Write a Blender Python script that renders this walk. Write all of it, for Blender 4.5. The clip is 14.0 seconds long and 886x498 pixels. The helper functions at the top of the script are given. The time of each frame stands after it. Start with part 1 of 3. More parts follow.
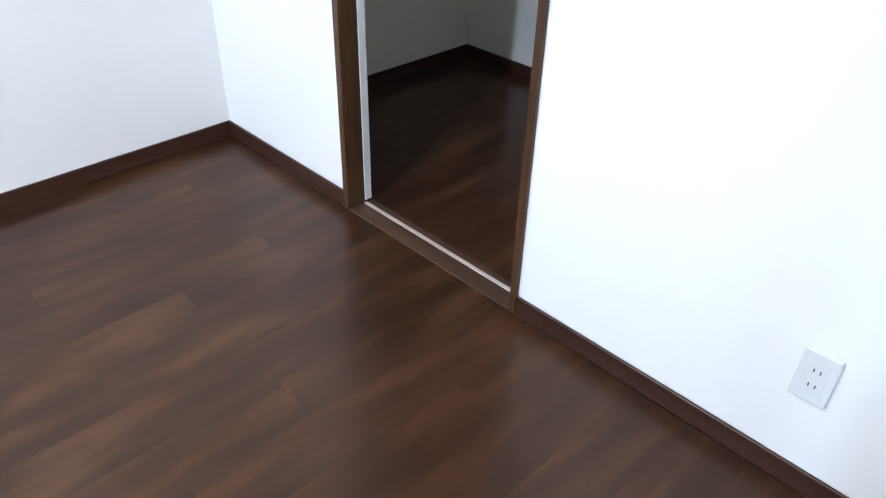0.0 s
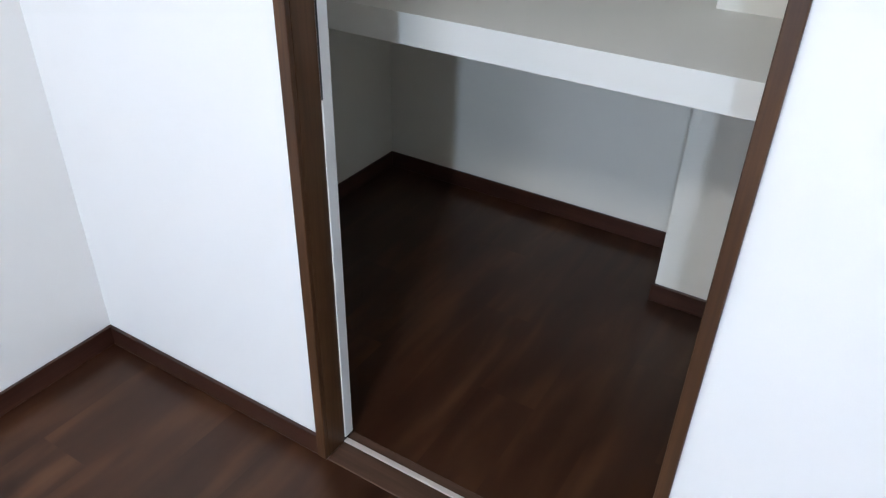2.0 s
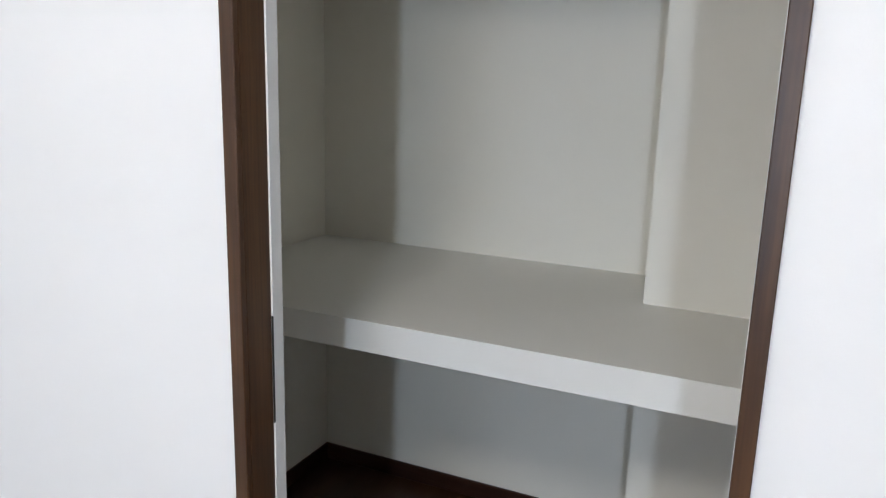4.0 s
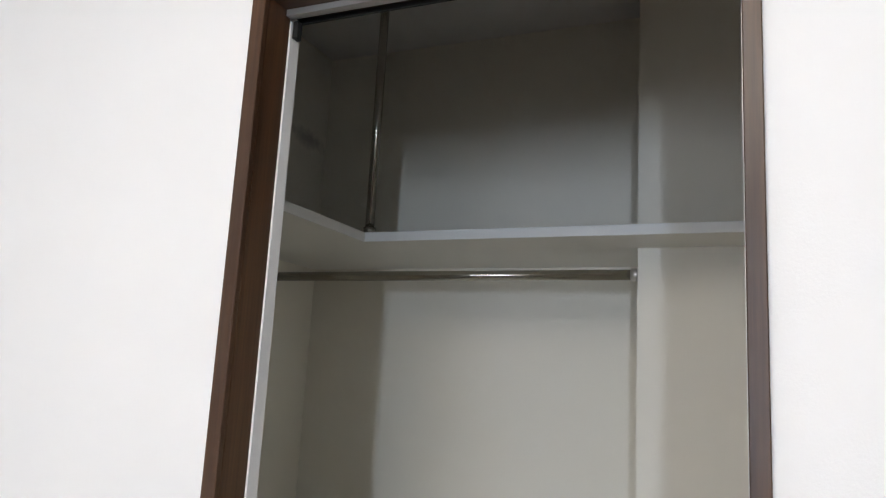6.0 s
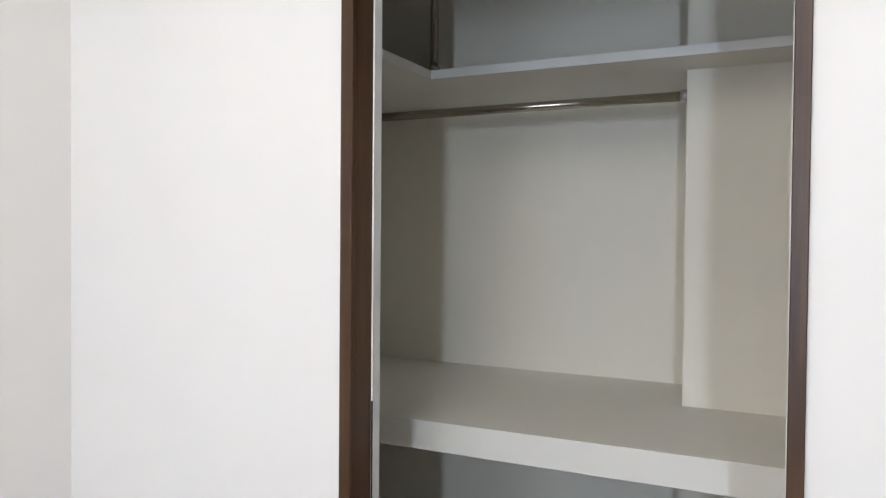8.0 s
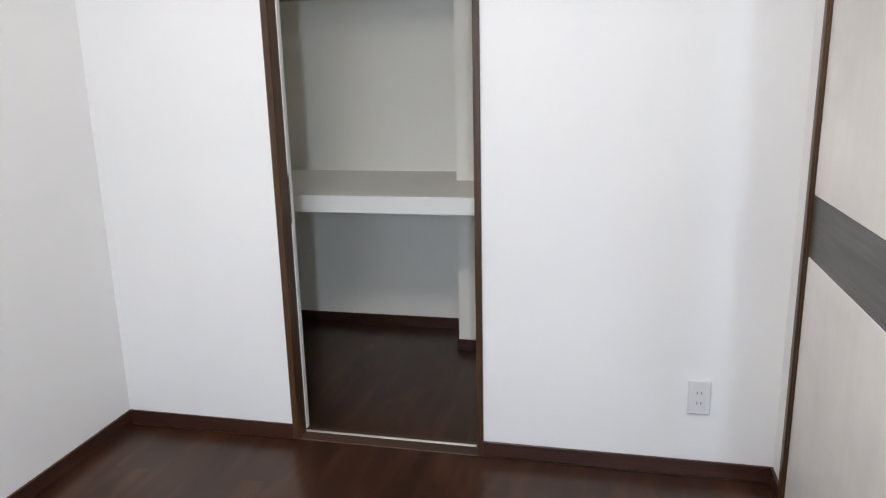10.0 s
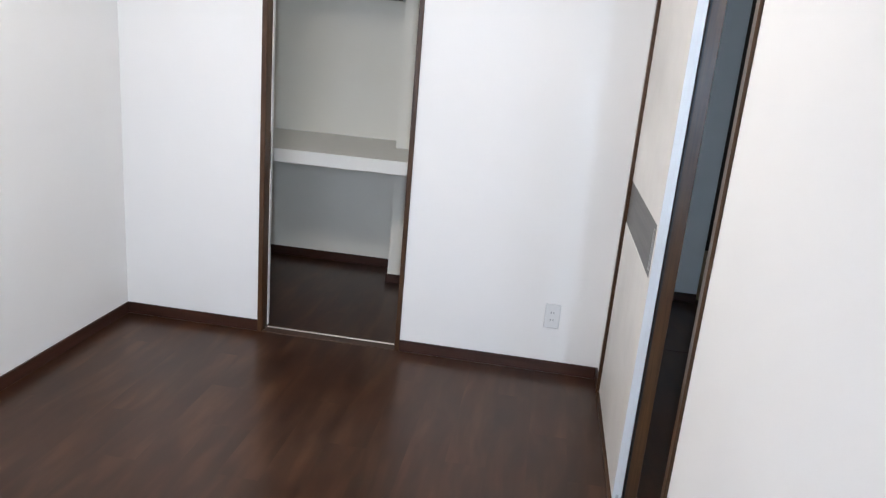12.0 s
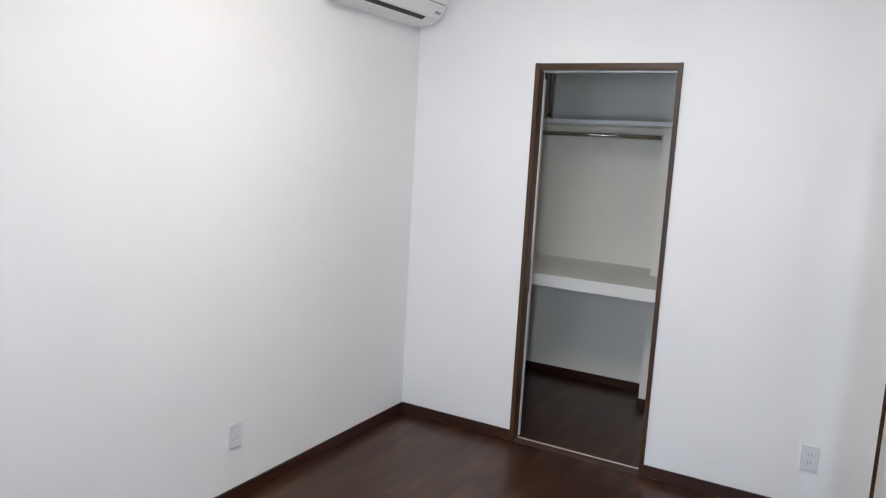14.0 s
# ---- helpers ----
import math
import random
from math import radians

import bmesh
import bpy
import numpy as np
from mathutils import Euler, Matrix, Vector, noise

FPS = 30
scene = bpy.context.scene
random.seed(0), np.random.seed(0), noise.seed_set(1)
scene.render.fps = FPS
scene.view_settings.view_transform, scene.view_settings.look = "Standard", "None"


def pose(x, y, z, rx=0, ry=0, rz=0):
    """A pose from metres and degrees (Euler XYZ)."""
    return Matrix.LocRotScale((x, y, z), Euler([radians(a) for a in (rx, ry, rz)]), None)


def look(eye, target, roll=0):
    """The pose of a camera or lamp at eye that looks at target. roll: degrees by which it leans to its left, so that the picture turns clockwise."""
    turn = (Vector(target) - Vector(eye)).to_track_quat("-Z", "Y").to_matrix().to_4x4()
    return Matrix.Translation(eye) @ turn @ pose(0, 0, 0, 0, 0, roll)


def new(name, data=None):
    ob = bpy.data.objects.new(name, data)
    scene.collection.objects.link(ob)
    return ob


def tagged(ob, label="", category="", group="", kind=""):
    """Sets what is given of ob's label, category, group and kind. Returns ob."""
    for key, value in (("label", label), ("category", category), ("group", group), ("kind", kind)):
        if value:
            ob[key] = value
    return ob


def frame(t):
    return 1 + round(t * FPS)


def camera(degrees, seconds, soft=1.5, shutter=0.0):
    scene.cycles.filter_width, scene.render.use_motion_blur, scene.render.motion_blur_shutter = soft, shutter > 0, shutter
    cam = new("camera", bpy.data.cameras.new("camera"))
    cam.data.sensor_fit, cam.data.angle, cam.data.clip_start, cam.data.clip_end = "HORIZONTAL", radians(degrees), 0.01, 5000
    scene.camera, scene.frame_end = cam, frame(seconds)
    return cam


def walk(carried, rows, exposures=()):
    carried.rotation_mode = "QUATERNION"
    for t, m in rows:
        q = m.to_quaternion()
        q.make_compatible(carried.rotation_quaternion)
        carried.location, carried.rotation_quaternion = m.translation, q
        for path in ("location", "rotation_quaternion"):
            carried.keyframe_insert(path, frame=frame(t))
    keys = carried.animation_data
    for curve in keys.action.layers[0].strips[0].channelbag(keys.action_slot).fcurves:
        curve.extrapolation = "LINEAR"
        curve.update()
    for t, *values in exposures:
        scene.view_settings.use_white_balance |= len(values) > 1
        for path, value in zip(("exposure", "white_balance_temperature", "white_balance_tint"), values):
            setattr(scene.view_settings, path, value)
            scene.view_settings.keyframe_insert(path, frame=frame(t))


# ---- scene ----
cam = camera(62.3, 14.0, soft=1.2)
PATH = [
    (0, (2.377, -1.229, 1.272), (1.224, -0.065, 0.125), 1.7),
    (0.5, (2.135, -1.099, 1.275), (0.939, 0.015, 0.123), 1.9),
    (1, (1.892, -1.031, 1.273), (0.831, 0.206, 0.114), 2.3),
    (1.5, (1.688, -0.957, 1.269), (0.747, 0.398, 0.139), 2.7),
    (2, (1.524, -0.849, 1.297), (0.663, 0.595, 0.213), 1.6),
    (2.5, (1.456, -0.804, 1.311), (0.677, 0.718, 0.273), 1.8),
    (3, (1.438, -0.819, 1.331), (0.685, 0.803, 0.436), 2.2),
    (3.5, (1.441, -0.831, 1.351), (0.66, 0.886, 0.685), 1.5),
    (4, (1.44, -0.834, 1.368), (0.622, 0.94, 0.94), 1.6),
    (4.2, (1.448, -0.842, 1.375), (0.618, 0.947, 1.04), 1.4),
    (6.3, (1.440, -0.869, 1.423), (0.645, 0.919, 1.830), 3.4),
    (6.5, (1.449, -0.869, 1.42), (0.652, 0.911, 1.850), 3.5),
    (7, (1.449, -0.866, 1.383), (0.646, 0.921, 1.785), 4.0),
    (7.5, (1.448, -0.887, 1.361), (0.614, 0.927, 1.518), 3.74),
    (7.8, (1.448, -0.987, 1.339), (0.565, 0.807, 1.388), 2.5),
    (8, (1.434, -1.091, 1.319), (0.563, 0.709, 1.276), 0.5),
    (8.2, (1.433, -1.194, 1.316), (0.589, 0.615, 1.196), 1.1),
    (10.3, (1.887, -2.551, 1.37), (1.501, -0.657, 0.856), -0.8),
    (10.5, (1.887, -2.661, 1.363), (1.533, -0.768, 0.823), -0.3),
    (10.7, (1.889, -2.764, 1.364), (1.613, -0.871, 0.78), -1.9),
    (11, (1.927, -2.896, 1.415), (1.775, -1.007, 0.773), 1.0),
    (11.5, (1.995, -3.105, 1.48), (1.842, -1.21, 0.859), 5.2),
    (12, (2.049, -3.317, 1.515), (1.804, -1.411, 0.961), 5.1),
    (12.5, (2.112, -3.474, 1.572), (1.769, -1.577, 1.039), 4.9),
    (13, (2.195, -3.532, 1.589), (1.607, -1.664, 1.182), 6.1),
    (13.5, (2.232, -3.561, 1.608), (1.399, -1.772, 1.289), 4.1),
    (14, (2.221, -3.578, 1.6), (1.256, -1.85, 1.314), 3.2),
]
walk(cam, [(t, look(eye, target, roll)) for t, eye, target, roll in PATH],
     exposures=((0.0, 0.57, 5350, 8), (0.5, 0.45, 5230, 8), (1.0, 0.36, 5200, 8), (2.0, 0.21, 5450, 9), (3.0, 0.12, 5600, 9), (4.0, -0.05, 5800, 10), (6.5, -0.10, 6050, 11),
                (8.0, -0.09, 6080, 11), (10.5, -0.16, 5860, 11), (12.0, -0.10, 5820, 11), (13.0, -0.13, 5820, 11), (13.5, -0.28, 5830, 11), (14.0, -0.40, 5830, 11)))

# ---- light ----
world = bpy.data.worlds.new("sky")
scene.world = world
world.use_nodes = True
wn = world.node_tree.nodes
sky = wn.new("ShaderNodeTexSky")
sky.sky_type, sky.sun_disc = "NISHITA", False
sky.sun_elevation, sky.sun_rotation = radians(48), radians(20)
world.node_tree.links.new(sky.outputs["Color"], wn["Background"].inputs["Color"])
wn["Background"].inputs["Strength"].default_value = 0.12

CEIL = 2.55
WEST, EAST, SOUTH, PORCH = 0.0, 2.420, -3.26, -3.95

# light of the high sky that comes down through the window behind the walker
day = bpy.data.lights.new("window_daylight", "AREA")
day.shape, day.size, day.size_y = "RECTANGLE", 0.13, 0.84
day.energy, day.color = 40, (0.78, 0.875, 0.985)
day_ob = new("window_daylight", day)
day_ob.matrix_world = look((2.268, PORCH - 0.105, 1.52), (1.60, 0, 0.80))

# soft fill added to lift the east wall, behind a made-up wider window
soft_fill = bpy.data.lights.new("side_window_fill", "AREA")
soft_fill.shape, soft_fill.size, soft_fill.size_y = "RECTANGLE", 0.94, 0.98
soft_fill.energy, soft_fill.color = 15, (0.83, 0.885, 0.97)
soft_fill_ob = new("side_window_fill", soft_fill)
soft_fill_ob.matrix_world = look((1.10, PORCH - 0.105, 1.43), (1.75, 0, 0.90))

# narrow window at the south end of the hall
hall_day = bpy.data.lights.new("hall_window_daylight", "AREA")
hall_day.shape, hall_day.size, hall_day.size_y = "RECTANGLE", 0.14, 0.98
hall_day.energy, hall_day.color = 16, (0.66, 0.84, 1.0)
hall_day_ob = new("hall_window_daylight", hall_day)
hall_day_ob.matrix_world = look((2.82, -3.32, 1.45), (2.70, 0, 0.70))

# ---- materials ----
def material(name, base, rough=0.5, metal=0.0, coat=0.0, spec=0.5):
    m = bpy.data.materials.new(name)
    m.use_nodes = True
    b = m.node_tree.nodes["Principled BSDF"]
    b.inputs["Base Color"].default_value = (*base, 1)
    b.inputs["Roughness"].default_value = rough
    b.inputs["Metallic"].default_value = metal
    b.inputs["Coat Weight"].default_value = coat
    b.inputs["Specular IOR Level"].default_value = spec
    return m


def nodes_of(m):
    t = m.node_tree
    return t.nodes, t.links, t.nodes["Principled BSDF"]


def position(m, scale=(1, 1, 1), jitter=0.0):
    """World position times scale, moved on by a random step for each object."""
    n, l, _ = nodes_of(m)
    geo, mul = n.new("ShaderNodeNewGeometry"), n.new("ShaderNodeVectorMath")
    mul.operation = "MULTIPLY"
    mul.inputs[1].default_value = scale
    l.new(geo.outputs["Position"], mul.inputs[0])
    if not jitter:
        return mul.outputs[0]
    info, step, add = n.new("ShaderNodeObjectInfo"), n.new("ShaderNodeMath"), n.new("ShaderNodeVectorMath")
    step.operation = "MULTIPLY"
    step.inputs[1].default_value = jitter
    l.new(info.outputs["Random"], step.inputs[0])
    l.new(mul.outputs[0], add.inputs[0])
    l.new(step.outputs[0], add.inputs[1])
    return add.outputs[0]


def noise_of(m, vec, scale, detail=4, rough=0.55):
    n, l, _ = nodes_of(m)
    t = n.new("ShaderNodeTexNoise")
    t.inputs["Scale"].default_value, t.inputs["Detail"].default_value, t.inputs["Roughness"].default_value = scale, detail, rough
    l.new(vec, t.inputs["Vector"])
    return t.outputs["Fac"]


def ramp_of(m, fac, stops):
    n, l, _ = nodes_of(m)
    r = n.new("ShaderNodeValToRGB")
    while len(r.color_ramp.elements) < len(stops):
        r.color_ramp.elements.new(0.5)
    for e, (p, c) in zip(r.color_ramp.elements, stops):
        e.position, e.color = p, (*c, 1)
    l.new(fac, r.inputs["Fac"])
    return r.outputs["Color"]


def mixed(m, a, b, fac, kind="MULTIPLY"):
    n, l, _ = nodes_of(m)
    x = n.new("ShaderNodeMix")
    x.data_type, x.blend_type = "RGBA", kind
    x.inputs[0].default_value = fac
    l.new(a, x.inputs[6])
    l.new(b, x.inputs[7])
    return x.outputs[2]


def relief(m, fac, strength, distance):
    n, l, b = nodes_of(m)
    bump = n.new("ShaderNodeBump")
    bump.inputs["Strength"].default_value, bump.inputs["Distance"].default_value = strength, distance
    l.new(fac, bump.inputs["Height"])
    l.new(bump.outputs["Normal"], b.inputs["Normal"])


def scaled(m, fac, low, high):
    n, l, _ = nodes_of(m)
    r = n.new("ShaderNodeMapRange")
    r.inputs["To Min"].default_value, r.inputs["To Max"].default_value = low, high
    l.new(fac, r.inputs["Value"])
    return r.outputs["Result"]


def plaster(name, base, bump=0.25):
    """Wallpaper with a fine woven relief and faint clouds."""
    m = material(name, base, 0.72, spec=0.25)
    n, l, b = nodes_of(m)
    cloud = noise_of(m, position(m), 1.3, 3)
    dark = tuple(c * 0.965 for c in base)
    l.new(ramp_of(m, cloud, ((0.3, dark), (0.7, base))), b.inputs["Base Color"])
    fine = noise_of(m, position(m, (1, 1, 0.8)), 260, 3, 0.7)
    relief(m, fine, bump, 0.0012)
    return m


def wood(name, dark, light, rough, along="z", bump=0.12, pore_depth=0.8, spec=0.5):
    """Stained wood: long streaks on one axis, pores, and a broad change of tone."""
    m = material(name, light, rough, spec=spec)
    n, l, b = nodes_of(m)
    stretch = {"x": (0.9, 16, 16), "y": (16, 0.9, 16), "z": (16, 16, 0.9)}[along]
    pores = {"x": (6, 190, 190), "y": (190, 6, 190), "z": (190, 190, 6)}[along]
    streak = noise_of(m, position(m, stretch), 1.6, 6, 0.62)
    pore = noise_of(m, position(m, pores), 1.0, 3, 0.6)
    broad = noise_of(m, position(m, (1.0, 0.6, 1.0)), 1.9, 4)
    mid = tuple((a + c) / 2 for a, c in zip(dark, light))
    col = ramp_of(m, streak, ((0.32, dark), (0.5, mid), (0.68, light)))
    if pore_depth:
        col = mixed(m, col, ramp_of(m, pore, ((0.35, (0.72, 0.70, 0.68)), (0.6, (1, 1, 1)))), pore_depth)
    col = mixed(m, col, ramp_of(m, broad, ((0.3, (0.78, 0.76, 0.74)), (0.7, (1.12, 1.1, 1.08)))), 0.9)
    l.new(col, b.inputs["Base Color"])
    l.new(scaled(m, broad, rough * 0.85, rough * 1.2), b.inputs["Roughness"])
    if bump:
        relief(m, pore, bump, 0.0004)
    return m


def walnut_floor(name):
    """Lacquered walnut boards: cloudy figure, pale and dark streaks that start and end, each board of its own tone."""
    m = material(name, (0.04, 0.016, 0.008), 0.29, spec=0.46)
    n, l, b = nodes_of(m)
    b.inputs["Specular Tint"].default_value = (1.0, 0.83, 0.70, 1)
    warp = n.new("ShaderNodeTexNoise")
    warp.inputs["Scale"].default_value, warp.inputs["Detail"].default_value = 3.2, 2
    l.new(position(m, (1, 0.5, 1), 9.0), warp.inputs["Vector"])
    bend = n.new("ShaderNodeVectorMath")
    bend.operation = "MULTIPLY_ADD"
    bend.inputs[1].default_value = (1.1, 0.35, 0)
    l.new(warp.outputs["Color"], bend.inputs[0])
    l.new(position(m, (9, 1.5, 1), 31.0), bend.inputs[2])
    figure = noise_of(m, bend.outputs[0], 1.5, 2.5, 0.5)
    fleck = noise_of(m, position(m, (13, 2.6, 1), 17.0), 1.0, 2, 0.5)
    cloud = noise_of(m, position(m, (1.6, 0.9, 1)), 2.4, 3)
    col = ramp_of(m, figure, ((0.26, (0.0225, 0.0078, 0.0038)), (0.50, (0.0345, 0.0130, 0.0060)), (0.74, (0.0660, 0.0285, 0.0130))))
    col = mixed(m, col, ramp_of(m, fleck, ((0.34, (0.80, 0.79, 0.78)), (0.52, (1, 1, 1)), (0.72, (1.28, 1.30, 1.26)))), 0.9)
    col = mixed(m, col, ramp_of(m, cloud, ((0.3, (0.80, 0.78, 0.76)), (0.7, (1.18, 1.16, 1.14)))), 0.9)
    info = n.new("ShaderNodeObjectInfo")
    col = mixed(m, col, ramp_of(m, info.outputs["Random"], ((0.0, (0.97, 0.97, 0.97)), (1.0, (1.03, 1.03, 1.03)))), 1.0)
    l.new(col, b.inputs["Base Color"])
    l.new(scaled(m, cloud, 0.277, 0.315), b.inputs["Roughness"])
    return m


def spotted(name, base):
    """The closet's wallpaper with one ragged grey spot, high up."""
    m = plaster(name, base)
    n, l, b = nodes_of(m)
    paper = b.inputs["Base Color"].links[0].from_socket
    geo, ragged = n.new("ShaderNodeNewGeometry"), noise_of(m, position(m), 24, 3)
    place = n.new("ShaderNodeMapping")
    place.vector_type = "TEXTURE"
    place.inputs["Location"].default_value, place.inputs["Rotation"].default_value = GREY_SPOT, (radians(GREY_SPOT_TILT), 0, 0)
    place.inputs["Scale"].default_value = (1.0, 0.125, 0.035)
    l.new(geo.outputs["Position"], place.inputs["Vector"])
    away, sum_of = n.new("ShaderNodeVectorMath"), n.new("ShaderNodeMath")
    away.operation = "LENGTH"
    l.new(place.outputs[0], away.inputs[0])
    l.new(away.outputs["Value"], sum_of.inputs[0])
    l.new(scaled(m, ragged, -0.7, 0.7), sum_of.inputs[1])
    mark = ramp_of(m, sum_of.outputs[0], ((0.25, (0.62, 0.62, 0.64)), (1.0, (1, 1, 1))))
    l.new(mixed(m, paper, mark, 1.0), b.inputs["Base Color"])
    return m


GREY_SPOT, GREY_SPOT_TILT = (0.0, 1.18, 2.212), -4
WALL = plaster("white_wallpaper", (0.84, 0.825, 0.80))
CLOSET_WALL = plaster("closet_wallpaper", (0.85, 0.815, 0.72))
CLOSET_SIDE = spotted("spotted_closet_wallpaper", (0.85, 0.815, 0.72))
CEILING = plaster("ceiling_paper", (0.82, 0.80, 0.77))
HALL_WALL = plaster("hall_wallpaper", (0.66, 0.57, 0.40))
SHELF = plaster("shelf_paper", (0.86, 0.845, 0.79), 0.12)
FLOOR = walnut_floor("floor_walnut")
SUB = material("subfloor_dark", (0.012, 0.006, 0.004), 0.7)
TRIM = wood("trim_walnut", (0.041, 0.0180, 0.0072), (0.105, 0.0495, 0.0195), 0.38, "z", bump=0.08, spec=0.42)
TRIM_Y = wood("trim_walnut_lengthwise", (0.041, 0.0180, 0.0072), (0.105, 0.0495, 0.0195), 0.38, "y", bump=0.08, spec=0.42)
TRIM_X = wood("trim_walnut_crosswise", (0.041, 0.0180, 0.0072), (0.105, 0.0495, 0.0195), 0.38, "x", bump=0.08, spec=0.42)
BASE_X = wood("baseboard_wood_crosswise", (0.028, 0.0098, 0.0058), (0.062, 0.024, 0.0145), 0.36, "x", bump=0.06, spec=0.45)
BASE_Y = wood("baseboard_wood_lengthwise", (0.028, 0.0098, 0.0058), (0.062, 0.024, 0.0145), 0.36, "y", bump=0.06, spec=0.45)
SILL = wood("threshold_wood", (0.050, 0.026, 0.016), (0.105, 0.058, 0.036), 0.38, "x", bump=0.06)
DOOR_WHITE = wood("door_cream_film", (0.79, 0.765, 0.72), (0.81, 0.79, 0.75), 0.42, "z", bump=0.03, pore_depth=0.06)
BAND = wood("door_band_grey_wood", (0.045, 0.040, 0.036), (0.105, 0.096, 0.088), 0.38, "y", bump=0.1)
EDGE = material("white_edge_tape", (0.80, 0.80, 0.79), 0.35)
WHITE = material("white_plastic", (0.82, 0.82, 0.80), 0.32)
AC_WHITE = material("cooler_white_plastic", (0.80, 0.79, 0.76), 0.35)
GREY = material("grey_print", (0.22, 0.22, 0.22), 0.5)
BLACK = material("black_plastic", (0.008, 0.008, 0.008), 0.55)
PLATE = material("socket_plastic", (0.70, 0.695, 0.685), 0.38)
SLIT = material("socket_slit", (0.10, 0.10, 0.10), 0.7)
CHROME = material("polished_steel", (0.44, 0.42, 0.37), 0.18, 1.0)
ALU = material("brushed_aluminium", (0.66, 0.65, 0.64), 0.38, 1.0)
GUN = material("dark_lock_metal", (0.16, 0.14, 0.12), 0.45, 0.9)
RAIL = material("dull_rail_metal", (0.56, 0.55, 0.55), 0.42, 0.85)
TRACK = material("track_aluminium", (0.80, 0.76, 0.70), 0.34, 0.55)
TILE = material("beige_floor_tile", (0.46, 0.39, 0.29), 0.40)
GROUT = material("tile_grout", (0.20, 0.17, 0.13), 0.8)
ENTRY = wood("entrance_door_wood", (0.016, 0.008, 0.005), (0.040, 0.020, 0.012), 0.42, "z", bump=0.1)
LAMP = material("lit_lamp_shade", (0.8, 0.8, 0.8), 0.5)
nodes_of(LAMP)[2].inputs["Emission Color"].default_value = (1.0, 0.90, 0.77, 1)
nodes_of(LAMP)[2].inputs["Emission Strength"].default_value = 48.5
# glow of the fill lamp added over the entrance
DIM = material("fill_lamp_lens", (0.8, 0.8, 0.8), 0.5)
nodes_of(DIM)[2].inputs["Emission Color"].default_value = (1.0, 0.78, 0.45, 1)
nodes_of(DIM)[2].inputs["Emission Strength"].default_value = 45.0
GLASS = material("window_glass", (1, 1, 1), 0.0)
nodes_of(GLASS)[2].inputs["Transmission Weight"].default_value = 1.0
for m, size in ((CHROME, 90), (ALU, 140), (TRACK, 140), (TILE, 9), (WHITE, 60), (AC_WHITE, 60), (EDGE, 60)):
    n, l, b = nodes_of(m)
    r = b.inputs["Roughness"].default_value
    l.new(scaled(m, noise_of(m, position(m), size, 3), r * 0.75, r * 1.3), b.inputs["Roughness"])


# ---- builders ----
def block(bm, x0, x1, y0, y1, z0, z1, bevel=0.0, segments=1):
    ps = [(x, y, z) for x in (x0, x1) for y in (y0, y1) for z in (z0, z1)]
    vs = [bm.verts.new(p) for p in ps]
    faces = [bm.faces.new([vs[i] for i in q]) for q in ((0, 1, 3, 2), (4, 6, 7, 5), (0, 4, 5, 1), (2, 3, 7, 6), (0, 2, 6, 4), (1, 5, 7, 3))]
    if bevel:
        es = list({e for f in faces for e in f.edges})
        bmesh.ops.bevel(bm, geom=es, offset=bevel, segments=segments, affect="EDGES", profile=0.5)
    return bm


def blocks(*boxes, bevel=0.0, segments=1):
    bm = bmesh.new()
    for b in boxes:
        block(bm, *b, bevel=bevel, segments=segments)
    return bm


def prism(outline, axis, a, b):
    """A closed outline in the two other axes, drawn out along an axis from a to b."""
    bm = bmesh.new()
    put = {"x": lambda u, v, w: (w, u, v), "y": lambda u, v, w: (u, w, v), "z": lambda u, v, w: (u, v, w)}[axis]
    lo, hi = ([bm.verts.new(put(u, v, w)) for u, v in outline] for w in (a, b))
    bm.faces.new(lo), bm.faces.new(hi)
    for i in range(len(lo)):
        j = (i + 1) % len(lo)
        bm.faces.new((lo[i], lo[j], hi[j], hi[i]))
    bmesh.ops.recalc_face_normals(bm, faces=bm.faces)
    return bm


def rod_bm(a, b, r, segments=20, bm=None):
    bm = bm or bmesh.new()
    a, b = Vector(a), Vector(b)
    m = Matrix.Translation((a + b) / 2) @ (b - a).to_track_quat("Z", "Y").to_matrix().to_4x4()
    bmesh.ops.create_cone(bm, cap_ends=True, segments=segments, radius1=r, radius2=r, depth=(b - a).length, matrix=m)
    return bm


def finish(name, bm, mat, origin=(0, 0, 0), smooth=False):
    bmesh.ops.recalc_face_normals(bm, faces=bm.faces)
    bmesh.ops.translate(bm, verts=bm.verts, vec=-Vector(origin))
    me = bpy.data.meshes.new(name)
    bm.to_mesh(me), bm.free()
    me.materials.append(mat)
    if smooth:
        for f in me.polygons:
            f.use_smooth = len(f.vertices) == 4
    return me


def thing(name, origin, label, category, group="", kind=""):
    ob = new(name)
    ob.empty_display_size = 0.05
    ob.location = origin
    ob["at"] = origin
    return tagged(ob, label, category, group, kind)


def part(name, bm, mat, parent, label="", smooth=False):
    at = tuple(parent["at"])
    ob = new(name, finish(name, bm, mat, at, smooth))
    ob["at"] = at
    ob.parent = parent
    return tagged(ob, label)


def solid(name, bm, mat, label, category, origin=(0, 0, 0), kind="structure", smooth=False):
    ob = new(name, finish(name, bm, mat, origin, smooth))
    ob.location = origin
    ob["at"] = tuple(origin)
    return tagged(ob, label, category, "", kind)


